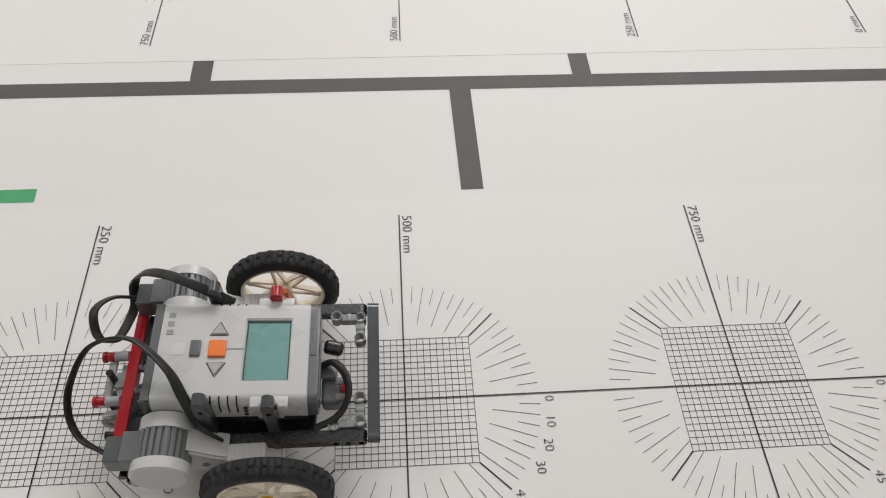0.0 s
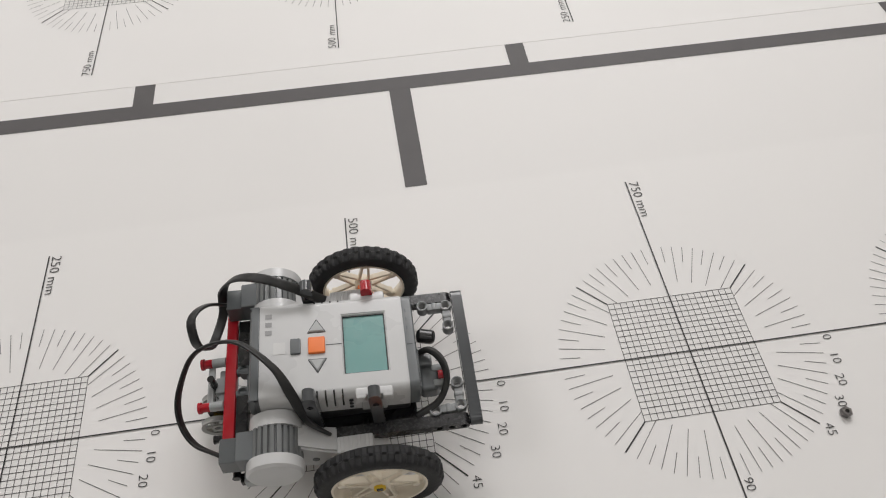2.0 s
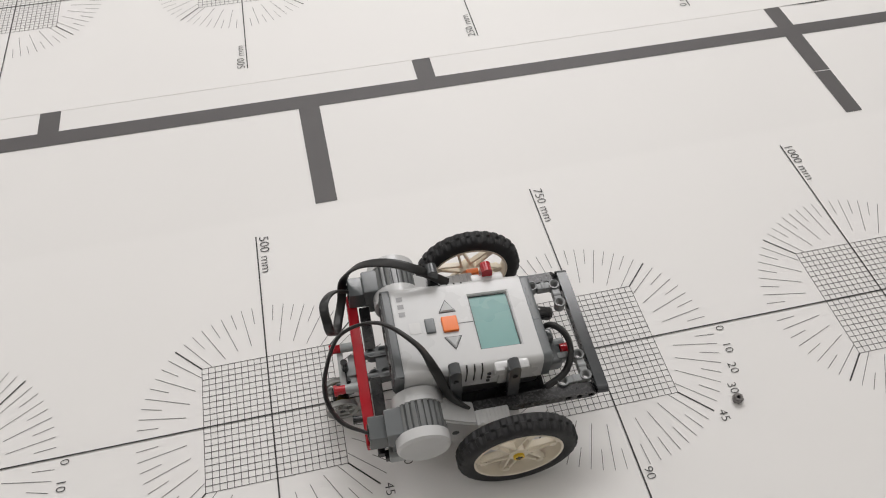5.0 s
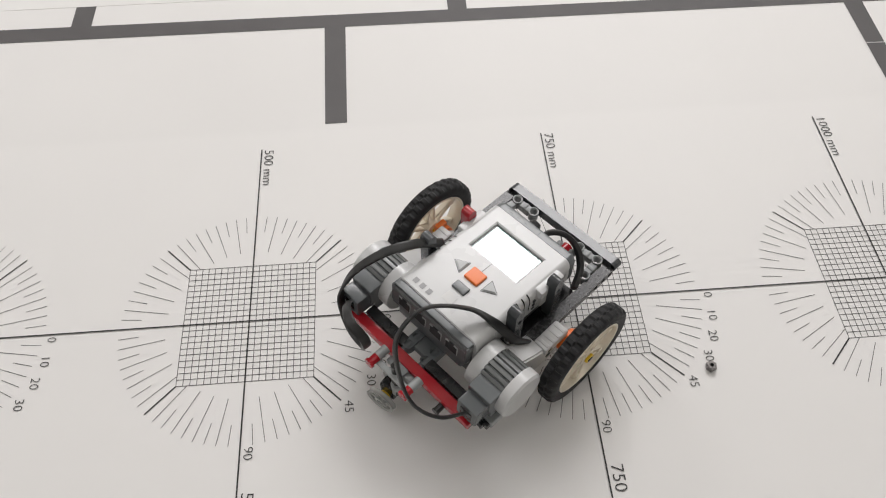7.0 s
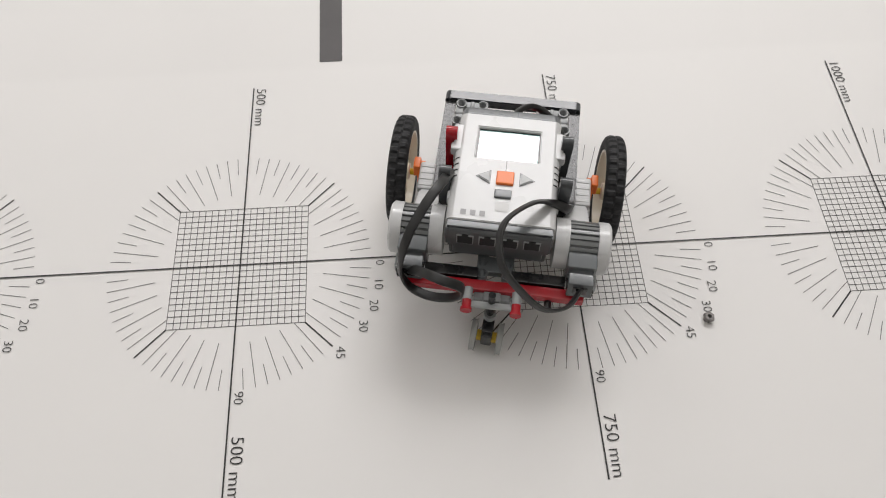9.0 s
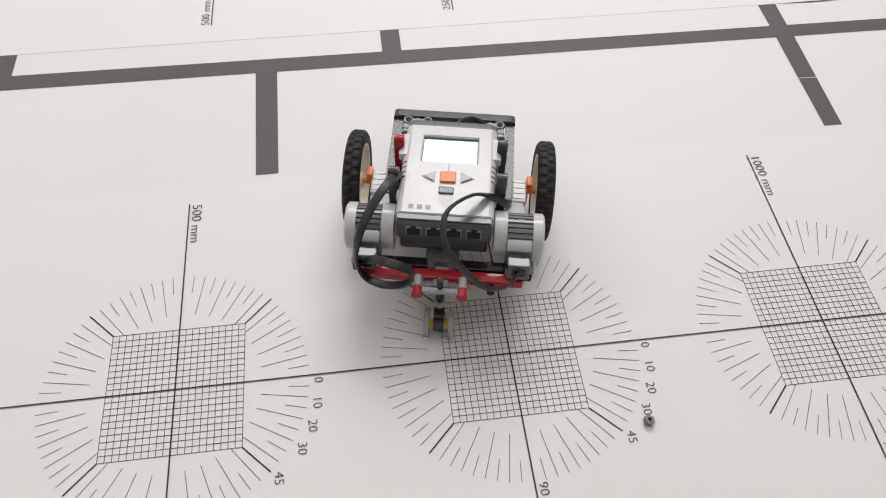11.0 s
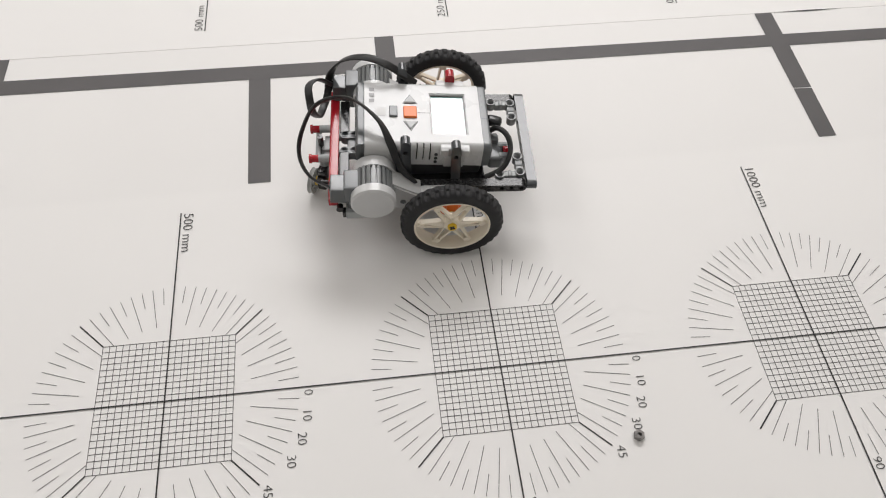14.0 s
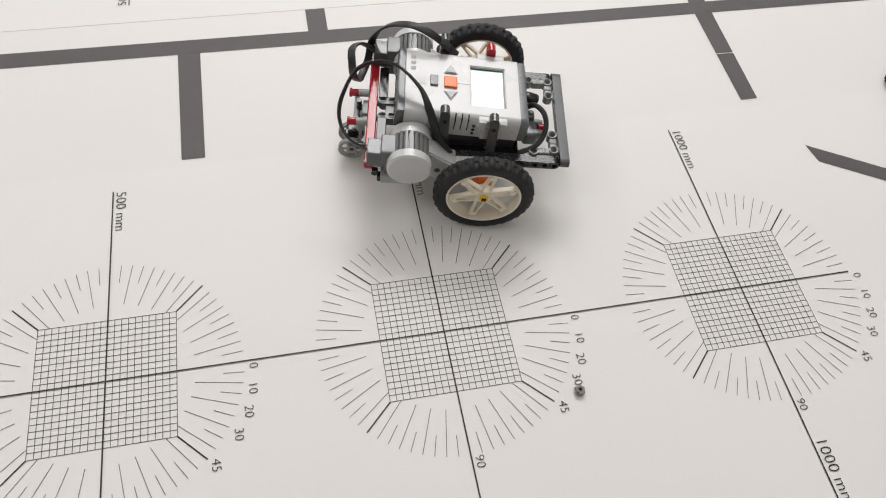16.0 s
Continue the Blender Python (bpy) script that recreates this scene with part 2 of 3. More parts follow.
def station(sheet, x, mm, turn, y=0.0):
    """One cross of the printed scale: axis line, square grid, angle rays and figures."""
    base = pose(x, y, 0, 0, 0, turn)
    g = part("square_grid", lattice(), INK_THIN, sheet, "fine grey square grid", base) if "grid" not in SHARED else again("square_grid", "grid", sheet, base)
    SHARED.setdefault("grid", g.data)
    for k in range(72):
        if k % 18 == 0:
            continue
        kind, r0, r1, w, mat = ("bold", 0.0707, 0.099, 0.0011, INK) if k % 9 == 0 else ("short", 0.083, 0.0985, 0.00043, INK_THIN)
        if k % 9 and k % 2 == 0:
            kind, r0 = ("long", 0.0635) if not 35 < (k * 5) % 90 < 55 else ("middle", 0.0658)
            r1, w, mat = 0.0985, 0.00043, INK_THIN
        m = base @ pose(0, 0, 0, 0, 0, k * 5)
        if kind in SHARED:
            again("angle_mark", kind, sheet, m)
        else:
            SHARED[kind] = part("angle_mark", strip(bmesh.new(), r0, 0, r1, 0, w, Z1), mat, sheet, "", m).data
    ax = bmesh.new()
    strip(ax, 0, -0.174, 0, 0.173, 0.00115, Z2)
    part("axis_line", ax, INK, sheet, "", base)
    for t, lx, ly in (("0", 0.1048, -0.0045), ("10", 0.1035, -0.0222), ("20", 0.0996, -0.0398), ("30", 0.0918, -0.0557), ("45", 0.0755, -0.0752), ("90", 0.0055, -0.104)):
        writing("figure", t, 0.0095, INK, sheet, base @ pose(lx, ly, Z2, 0, 0, -90), "CENTER")
    writing("caption", mm, 0.0118, INK, sheet, base @ pose(0.0062, 0.1725, Z2, 0, 0, -90))
    writing("caption", mm, 0.0125, INK, sheet, base @ pose(0.0068, -0.1305, Z2, 0, 0, -90))


def band(sheet, pts, mat=None, z=Z1):
    part("band", polygon(bmesh.new(), pts, z), mat or BAND, sheet)


def sheets():
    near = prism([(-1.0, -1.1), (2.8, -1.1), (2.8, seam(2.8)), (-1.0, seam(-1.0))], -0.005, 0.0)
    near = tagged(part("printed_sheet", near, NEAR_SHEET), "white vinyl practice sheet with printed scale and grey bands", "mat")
    far = prism([(-1.0, seam(-1.0) + 0.0005), (2.8, seam(2.8) + 0.0005), (2.8, 1.9), (-1.0, 1.9)], -0.005, 0.0)
    far = tagged(part("printed_sheet", far, SHEET), "second white vinyl practice sheet laid edge to edge", "mat")
    for i, x in enumerate((0.2465, 0.4995, 0.75, 1.001), 1):
        station(near, x, f"{250 * i} mm", 0)
    ln = bmesh.new()
    strip(ln, -0.3, 0, 1.1, 0, 0.0011, Z2 + 0.0001)
    part("base_line", ln, INK, near)
    for i, x in enumerate((1.0115, 0.7615, 0.5085, 0.2505)):
        station(far, x, f"{250 * i} mm", 179.5, far_line(x))
    ln = bmesh.new()
    strip(ln, -0.3, far_line(-0.3), 1.3, far_line(1.3), 0.0011, Z2 + 0.0001)
    part("base_line", ln, INK, far)
    # grey bands: a long one with stubs
    band(near, [(-0.9, band_foot(-0.9)), (2.6, band_foot(2.6)), (2.6, band_top(2.6)), (-0.9, band_top(-0.9))])
    for x0, x1 in ((0.297, 0.3175), (0.68, 0.6995), (1.0885, 1.1075)):
        band(near, [(x0, band_top(x0)), (x1, band_top(x1)), (x1, seam(x1)), (x0, seam(x0))])
    band(near, [(0.5555, 0.2), (0.5755, 0.2), (0.5745, band_foot(0.5745)), (0.5535, band_foot(0.5535))])
    band(near, [(1.088, 0.201), (1.1055, 0.201), (1.108, band_foot(1.108)), (1.0885, band_foot(1.0885))])
    band(near, [(1.127, 0.137), (1.131, 0.1165), (1.33, 0.0015), (1.33, 0.02)])
    band(near, [(0.02, 0.202), (0.185, 0.202), (0.184, 0.217), (0.02, 0.217)], GREEN)
    nick = bmesh.new()
    strip(nick, 1.083, 0.2655, 1.1085, 0.2645, 0.0007, Z3)
    part("crease", nick, SHEET, near)
    # the edge of the sheet lifts a little where the seam gapes
    gap = bmesh.new()
    polygon(gap, [(1.108, seam(1.108) - 0.0002), (1.15, seam(1.15) - 0.0014), (1.187, seam(1.187) - 0.0002), (1.15, seam(1.15) + 0.0006)], Z2)
    part("gap", gap, INK, near)


# ---- the robot ----
R_WHEEL = 0.0408
TRACK = 0.0752
PITCH = 4.6
SCREEN_TILT = 0.3
BUMPER_LEAN = 4.2
RAIL_LEAN = 1.8


def wheel(robot, side):
    """A large thin wheel: treaded tyre, cream rim with six double spokes, yellow hub. Axis along y."""
    w = tagged(new("wheel"), "large thin wheel with black knobbly tyre")
    w.parent = robot
    turn = pose(0, 0, 0, -90 * side, 0, 0)
    t = bmesh.new()
    prof = [(0.0298, -0.0056), (0.0325, -0.0065), (0.0354, -0.007), (0.0376, -0.0066), (0.0387, -0.0056), (0.0394, -0.0036), (0.0395, -0.0006),
            (0.0395, 0.0006), (0.0394, 0.0036), (0.0387, 0.0056), (0.0376, 0.0066), (0.0354, 0.007), (0.0325, 0.0065), (0.0298, 0.0056)]

    def knobs(i, p):
        """Two staggered rows of blunt tread blocks."""
        lift = [0.0] * len(p)
        if i % 6 in (0, 1, 2):
            lift[4], lift[5], lift[6] = 0.0008, 0.0014, 0.0013
        if i % 6 in (3, 4, 5):
            lift[9], lift[8], lift[7] = 0.0008, 0.0014, 0.0013
        return [(r + d, h) for (r, h), d in zip(p, lift)]

    lathe(t, prof, turn, 192, knobs)
    part("tyre", t, RUBBER, w)
    r = bmesh.new()
    lathe(r, [(0.0287, -0.006), (0.0302, -0.0061), (0.0303, 0.0061), (0.0288, 0.006), (0.0276, 0.0012), (0.0276, -0.0012)], turn, 72)
    lathe(r, [(0.0026, -0.0052), (0.0062, -0.0045), (0.0066, 0.0045), (0.0026, 0.0052)], turn, 24)
    for k in range(6):
        m = turn @ pose(0, 0, 0, 0, 0, 60 * k)
        for q in (-1, 1):
            box(r, (0.0098, 0, 0.0014), (0.0205, 0.0018, 0.0048), 0.0005, m @ pose(0.0052, q * 0.0036, 0, 0, 0, -q * 5.6), 1)
        rod(r, m @ Vector((0.0238, 0, -0.0014)), m @ Vector((0.0238, 0, 0.0044)), 0.0025, 14)
        box(r, (0.0267, 0, 0.001), (0.0046, 0.0056, 0.004), 0.0006, m, 1)
    part("rim", r, CREAM, w)
    h = bmesh.new()
    rod(h, turn @ Vector((0, 0, -0.002)), turn @ Vector((0, 0, 0.0068)), 0.0038, 16)
    part("hub", h, YELLOW, w)
    h = bmesh.new()
    box(h, (0, 0, 0.0066), (0.0044, 0.0016, 0.0014), 0, turn)
    box(h, (0, 0, 0.0066), (0.0016, 0.0044, 0.0013), 0, turn)
    part("axle_end", h, BLACK, w)
    return w


def motor(robot, side):
    """A geared motor: upright drum with ribs and caps, plug block behind, white arm down to the axle."""
    mo = new("motor")
    mo.parent = robot
    tagged(mo, "white and grey geared motor")
    s = side
    cx, cz, r = -0.0608, 0.062, 0.0184
    b = bmesh.new()
    rod(b, (cx, s * 0.0648, cz), (cx, s * 0.0716, cz), r - 0.0008, 48)
    rod(b, (cx, s * 0.0716, cz), (cx, s * 0.0731, cz), r - 0.0008, 48, r - 0.0024)
    part("end_cap", b, WHITE, mo)
    b = bmesh.new()
    rod(b, (cx + 0.001, s * 0.0368, cz), (cx + 0.001, s * 0.0462, cz), r - 0.0012, 48)
    part("inner_cap", b, WHITE, mo)
    b = bmesh.new()
    grooves = lambda i, p: [(q - (0.0019 if i % 10 in (6, 7, 8) and q > 0.005 else 0), h) for q, h in p]
    lathe(b, [(0.004, -0.0096), (r - 0.0014, -0.0096), (r - 0.0014, 0.0096), (0.004, 0.0096)],
          Matrix.Translation((cx, s * 0.0555, cz)) @ pose(0, 0, 0, 90, 0, 0), 260, grooves)
    part("ribbed_drum", b, DRUM, mo)
    b = bmesh.new()
    box(b, (-0.0765, s * 0.0555, 0.0655), (0.0135, 0.0192, 0.0165), 0.0014)
    box(b, (-0.074, s * 0.0555, 0.053), (0.014, 0.0192, 0.012), 0.0014)
    part("plug_block", b, MGREY, mo)
    b = bmesh.new()
    box(b, (0, 0, 0), (0.018, 0.0165, 0.016), 0.0012, pose(-0.0855, s * 0.0555, 0.0618, 0, 5, 0))
    part("plug_housing", b, SHINY, mo)
    b = bmesh.new()
    box(b, (-0.0932, s * 0.0555, 0.0625), (0.0034, 0.0095, 0.0085), 0.0005)
    part("socket", b, BLACK, mo)
    b = bmesh.new()
    arm = [(-0.062, 0.074), (-0.05, 0.072), (-0.03, 0.058), (-0.012, 0.0495), (0.0, 0.0495), (0.008, 0.044), (0.0085, 0.036), (0.0, 0.031), (-0.03, 0.035), (-0.068, 0.044)]
    va = [b.verts.new((x, s * 0.0425, z)) for x, z in arm]
    vb = [b.verts.new((x, s * 0.0595, z)) for x, z in arm]
    b.faces.new(va)
    b.faces.new(vb[::-1])
    for i in range(len(arm)):
        j = (i + 1) % len(arm)
        b.faces.new((va[i], va[j], vb[j], vb[i]))
    bmesh.ops.recalc_face_normals(b, faces=b.faces)
    bmesh.ops.bevel(b, geom=list(b.edges), offset=0.0014, segments=2, affect="EDGES")
    part("gear_arm", b, WHITE, mo)
    for x, z in ((-0.038, 0.048), (-0.018, 0.041), (-0.05, 0.056)):
        b = rod(bmesh.new(), (x, s * 0.0592, z), (x, s * 0.0599, z), 0.0024, 14)
        part("screw_hole", b, MGREY, mo)
    b = bmesh.new()
    box(b, (-0.0122, s * 0.0556, 0.0526), (0.0235, 0.0115, 0.0075), 0.0016)
    for k in range(4):
        box(b, (-0.0202 + 0.0053 * k, s * 0.0556, 0.0563), (0.0026, 0.0095, 0.001), 0.0004, seg=1)
    part("ridged_block", b, WHITE, mo)
    b = rod(bmesh.new(), (-0.0195, s * 0.061, 0.0526), (-0.0195, s * 0.0616, 0.0526), 0.0023, 14)
    part("pin_hole", b, BLACK, mo)
    b = bmesh.new()
    rod(b, (0, s * 0.0595, R_WHEEL), (0, s * 0.0635, R_WHEEL), 0.0088, 32)
    box(b, (0.001, s * 0.0645, R_WHEEL + 0.006), (0.0095, 0.005, 0.012), 0.001)
    part("drive_hub", b, ORANGE, mo)
    b = bmesh.new()
    rod(b, (0, s * 0.06, R_WHEEL), (0, s * 0.0745, R_WHEEL), 0.0024, 12)
    part("axle", b, YELLOW, mo)
    b = bmesh.new()
    box(b, (-0.0735, s * 0.062, 0.0435), (0.02, 0.013, 0.0085), 0.0012)
    part("lower_block", b, LGREY, mo)
    b = bmesh.new()
    box(b, (-0.0845, s * 0.064, 0.0425), (0.0035, 0.006, 0.006), 0.0006)
    part("pin", b, BLACK, mo)


def control_brick(robot):
    """The control unit: white shell, dark ends, screen, buttons and sockets, leaning forward a little."""
    m = pose(-0.0195, 0, 0.0856, 0, PITCH, 0)
    br = new("control_brick")
    br.parent = robot
    br.matrix_basis = m
    tagged(br, "white control unit with screen and buttons")
    sx, sw, sl = 0.0205, 0.0438, 0.0285
    x0, x1 = -0.0465, 0.0466
    flank = [(0.0306 + 0.0052 * math.sin(radians(a)), -0.0062 + 0.0062 * math.cos(radians(a))) for a in range(0, 91, 15)] + [(0.0362, -0.0207)]
    b = bmesh.new()
    # top face as a frame round the screen opening, with rounded flanks
    hole = [(sx - sl / 2, -sw / 2), (sx + sl / 2, -sw / 2), (sx + sl / 2, sw / 2), (sx - sl / 2, sw / 2)]
    sill = [(sx + (x - sx) * 0.955, y * 0.965) for x, y in hole]
    side = {(q, s): [b.verts.new((x, s * y, z)) for y, z in flank] for q, x in enumerate((x0, x1)) for s in (-1, 1)}
    o = [side[0, -1][0], side[1, -1][0], side[1, 1][0], side[0, 1][0]]
    h0 = [b.verts.new((x, y, 0)) for x, y in hole]
    h1 = [b.verts.new((x, y, -0.0029)) for x, y in sill]
    for i in range(4):
        j = (i + 1) % 4
        b.faces.new((o[i], o[j], h0[j], h0[i]))
        b.faces.new((h0[i], h0[j], h1[j], h1[i]))
    for s in (-1, 1):
        for k in range(len(flank) - 1):
            b.faces.new((side[0, s][k], side[1, s][k], side[1, s][k + 1], side[0, s][k + 1]))
    for q in (0, 1):
        b.faces.new(side[q, -1] + side[q, 1][::-1])
    bmesh.ops.recalc_face_normals(b, faces=b.faces)
    rims = [e for e in b.edges if len({v.co.x for v in e.verts}) == 1 and min(v.co.z for v in e.verts) > -0.020 and abs(e.verts[0].co.x - sx) > 0.02]
    lips = [e for e in b.edges if all(v in h0 for v in e.verts)]
    bmesh.ops.bevel(b, geom=rims + lips, offset=0.0006, segments=2, affect="EDGES")
    for s in (-1, 1):
        # lugs that clasp the front upright, and a small stop by the rear one
        box(b, (0.024, s * 0.0347, -0.0042), (0.0235, 0.0062, 0.0078), 0.0014)
        for q in (-1, 1):
            box(b, (0.024 + q * 0.0082, s * 0.0366, -0.0042), (0.0068, 0.0054, 0.0072), 0.0014)
        box(b, (0.024, s * 0.0357, -0.015), (0.016, 0.004, 0.013), 0.001)
        box(b, (-0.0245, s * 0.0352, -0.0075), (0.0075, 0.0036, 0.0075), 0.0013)
    part("shell", b, WHITE, br)
    b = bmesh.new()
    box(b, (0, 0, -0.0004), (sl, sw, 0.0008), 0, pose(sx, 0, -0.0025, 0, -SCREEN_TILT, 0))
    part("screen", b, LCD, br, "green-grey display behind clear glass")
    b = bmesh.new()
    for i in range(4):
        (ax, ay), (cx, cy) = sill[i], sill[(i + 1) % 4]
        strip(b, ax, ay, cx, cy, 0.0009, -0.0021 + 0.00003 * i)
    part("screen_border", b, DGREY, br)
    # rear end with the sockets, its face leaning back
    end = [(-0.0464, -0.0012), (-0.0512, -0.0016), (-0.0532, -0.0038), (-0.0536, -0.0215), (-0.0464, -0.0215)]
    b = bmesh.new()
    va = [b.verts.new((x, -0.0343, z)) for x, z in end]
    vb = [b.verts.new((x, 0.0343, z)) for x, z in end]
    b.faces.new(va)
    b.faces.new(vb[::-1])
    for i in range(len(end)):
        j = (i + 1) % len(end)
        b.faces.new((va[i], va[j], vb[j], vb[i]))
    bmesh.ops.recalc_face_normals(b, faces=b.faces)
    bmesh.ops.bevel(b, geom=[e for e in b.edges if e.verts[0].co.x < -0.047 or e.verts[1].co.x < -0.047], offset=0.0014, segments=3, affect="EDGES")
    box(b, (-0.046, 0, -0.026), (0.011, 0.06, 0.014), 0.002)
    part("rear_end", b, SMOKE, br, "dark grey end with four sockets")
    # rim in a lighter grey than the end: its gloss is in the colour
    b = bmesh.new()
    box(b, (-0.0494, 0, -0.0014), (0.005, 0.068, 0.0012), 0.0005)
    for s in (-1, 1):
        box(b, (-0.0512, s * 0.0337, -0.0105), (0.0042, 0.0016, 0.0175), 0.0006)
    part("rim", b, MGREY, br)
    # front end follows the shell's outline and rounds off
    b = bmesh.new()
    rings = []
    for x, inset in ((x1 + 0.0001, 0.0004), (x1 + 0.0048, 0.0004), (x1 + 0.0062, 0.0009), (x1 + 0.0068, 0.0022)):
        half = [(y - inset, z - inset) for y, z in flank]
        rings.append([b.verts.new((x, -y, z)) for y, z in half] + [b.verts.new((x, y, z)) for y, z in half[::-1]])
    for p, q in zip(rings, rings[1:]):
        for k in range(len(p)):
            j = (k + 1) % len(p)
            b.faces.new((p[k], p[j], q[j], q[k]))
    b.faces.new(rings[0])
    b.faces.new(rings[-1])
    box(b, (x1 + 0.0062, -0.0195, -0.0112), (0.003, 0.028, 0.0145), 0.0012)
    part("front_end", b, MGREY, br)
    b = bmesh.new()
    strip(b, x1 + 0.0004, -0.0045, x1 + 0.0046, -0.0045, 0.0006, -0.00015)
    for y in (0.021, 0.008, 0.0145):
        strip(b, x1 + 0.002, y - 0.0012, x1 + 0.002, y + 0.0012, 0.0004, -0.00015)
    part("parting_line", b, DGREY, br)
    b = bmesh.new()
    box(b, (0.0005, 0, -0.0305), (0.094, 0.066, 0.021), 0.002)
    part("base", b, DULL, br)
    for k in range(4):
        y = (k - 1.5) * 0.0145
        b = bmesh.new()
        box(b, (-0.0530, y, -0.0125), (0.0012, 0.0112, 0.0095), 0.0003, seg=1)
        part("socket", b, LGREY, br)
        b = bmesh.new()
        box(b, (-0.0533, y, -0.0128), (0.0012, 0.0098, 0.0072), 0)
        box(b, (-0.0533, y, -0.0088), (0.0012, 0.0042, 0.003), 0)
        part("socket_opening", b, RUBBER, br)
    b = bmesh.new()
    box(b, (-0.0102, 0, 0.0006), (0.0108, 0.0118, 0.003), 0.0009)
    part("enter_button", b, ORANGE, br, "square orange button")
    b = bmesh.new()
    box(b, (-0.0236, 0.0004, 0.0005), (0.0066, 0.0112, 0.0026), 0.0008)
    part("back_button", b, MGREY, br, "dark grey button")
    for s in (-1, 1):
        b = bmesh.new()
        pts = [(-0.0152, s * 0.0102), (-0.0048, s * 0.0102), (-0.01, s * 0.0188)]
        lo = [b.verts.new((x, y, -0.001)) for x, y in pts]
        hi = [b.verts.new((x, y, 0.0014)) for x, y in pts]
        b.faces.new(hi)
        for i in range(3):
            j = (i + 1) % 3
            b.faces.new((lo[i], lo[j], hi[j], hi[i]))
        bmesh.ops.recalc_face_normals(b, faces=b.faces)
        bmesh.ops.bevel(b, geom=[e for e in b.edges], offset=0.0006, segments=2, affect="EDGES")
        part("arrow_button", b, BUTTON, br, "grey triangular button")
        b = bmesh.new()
        strip(b, -0.0158, s * 0.0098, -0.0042, s * 0.0098, 0.0005, 0.0002)
        strip(b, -0.0158, s * 0.0098, -0.01, s * 0.0196, 0.0005, 0.0003)
        strip(b, -0.0042, s * 0.0098, -0.01, s * 0.0196, 0.0005, 0.0002)
        part("groove", b, DGREY, br)
        for k in range(4):
            b = bmesh.new()
            x = -0.011 + 0.0052 * k
            run = [(y + 0.0002, z + 0.0002) for y, z in flank[1:-1]] + [(0.0363, -0.0145)]
            edge = [(b.verts.new((x - 0.0005, s * y, z)), b.verts.new((x + 0.0005, s * y, z))) for y, z in run]
            for (p, q), (u, v) in zip(edge, edge[1:]):
                b.faces.new((p, q, v, u))
            part("vent_slit", b, BLACK, br)
    for s in (-1, 1):
        for k in range(3):
            b = rod(bmesh.new(), (0.0095, s * 0.0352, -0.0085 - 0.0042 * k), (0.0095, s * 0.0366, -0.0085 - 0.0042 * k), 0.0014, 12)
            part("hole", b, DGREY, br)
    b = bmesh.new()
    strip(b, -0.0044, 0, sx - sl / 2, 0, 0.0005, 0.0002)
    part("line", b, DGREY, br)
    # maker's mark as plain bars
    for k in range(3):
        b = bmesh.new()
        y = 0.0247 - 0.0062 * k
        strip(b, -0.0428, y, -0.0386, y, 0.0036, 0.0003)
        part("mark", b, MARK, br)
    b = bmesh.new()
    polygon(b, [(-0.0375, -0.004), (-0.03, -0.004), (-0.03, 0.0045), (-0.0375, 0.0045)], 0.0003)
    part("sticker", b, PALE, br, "pale square label")


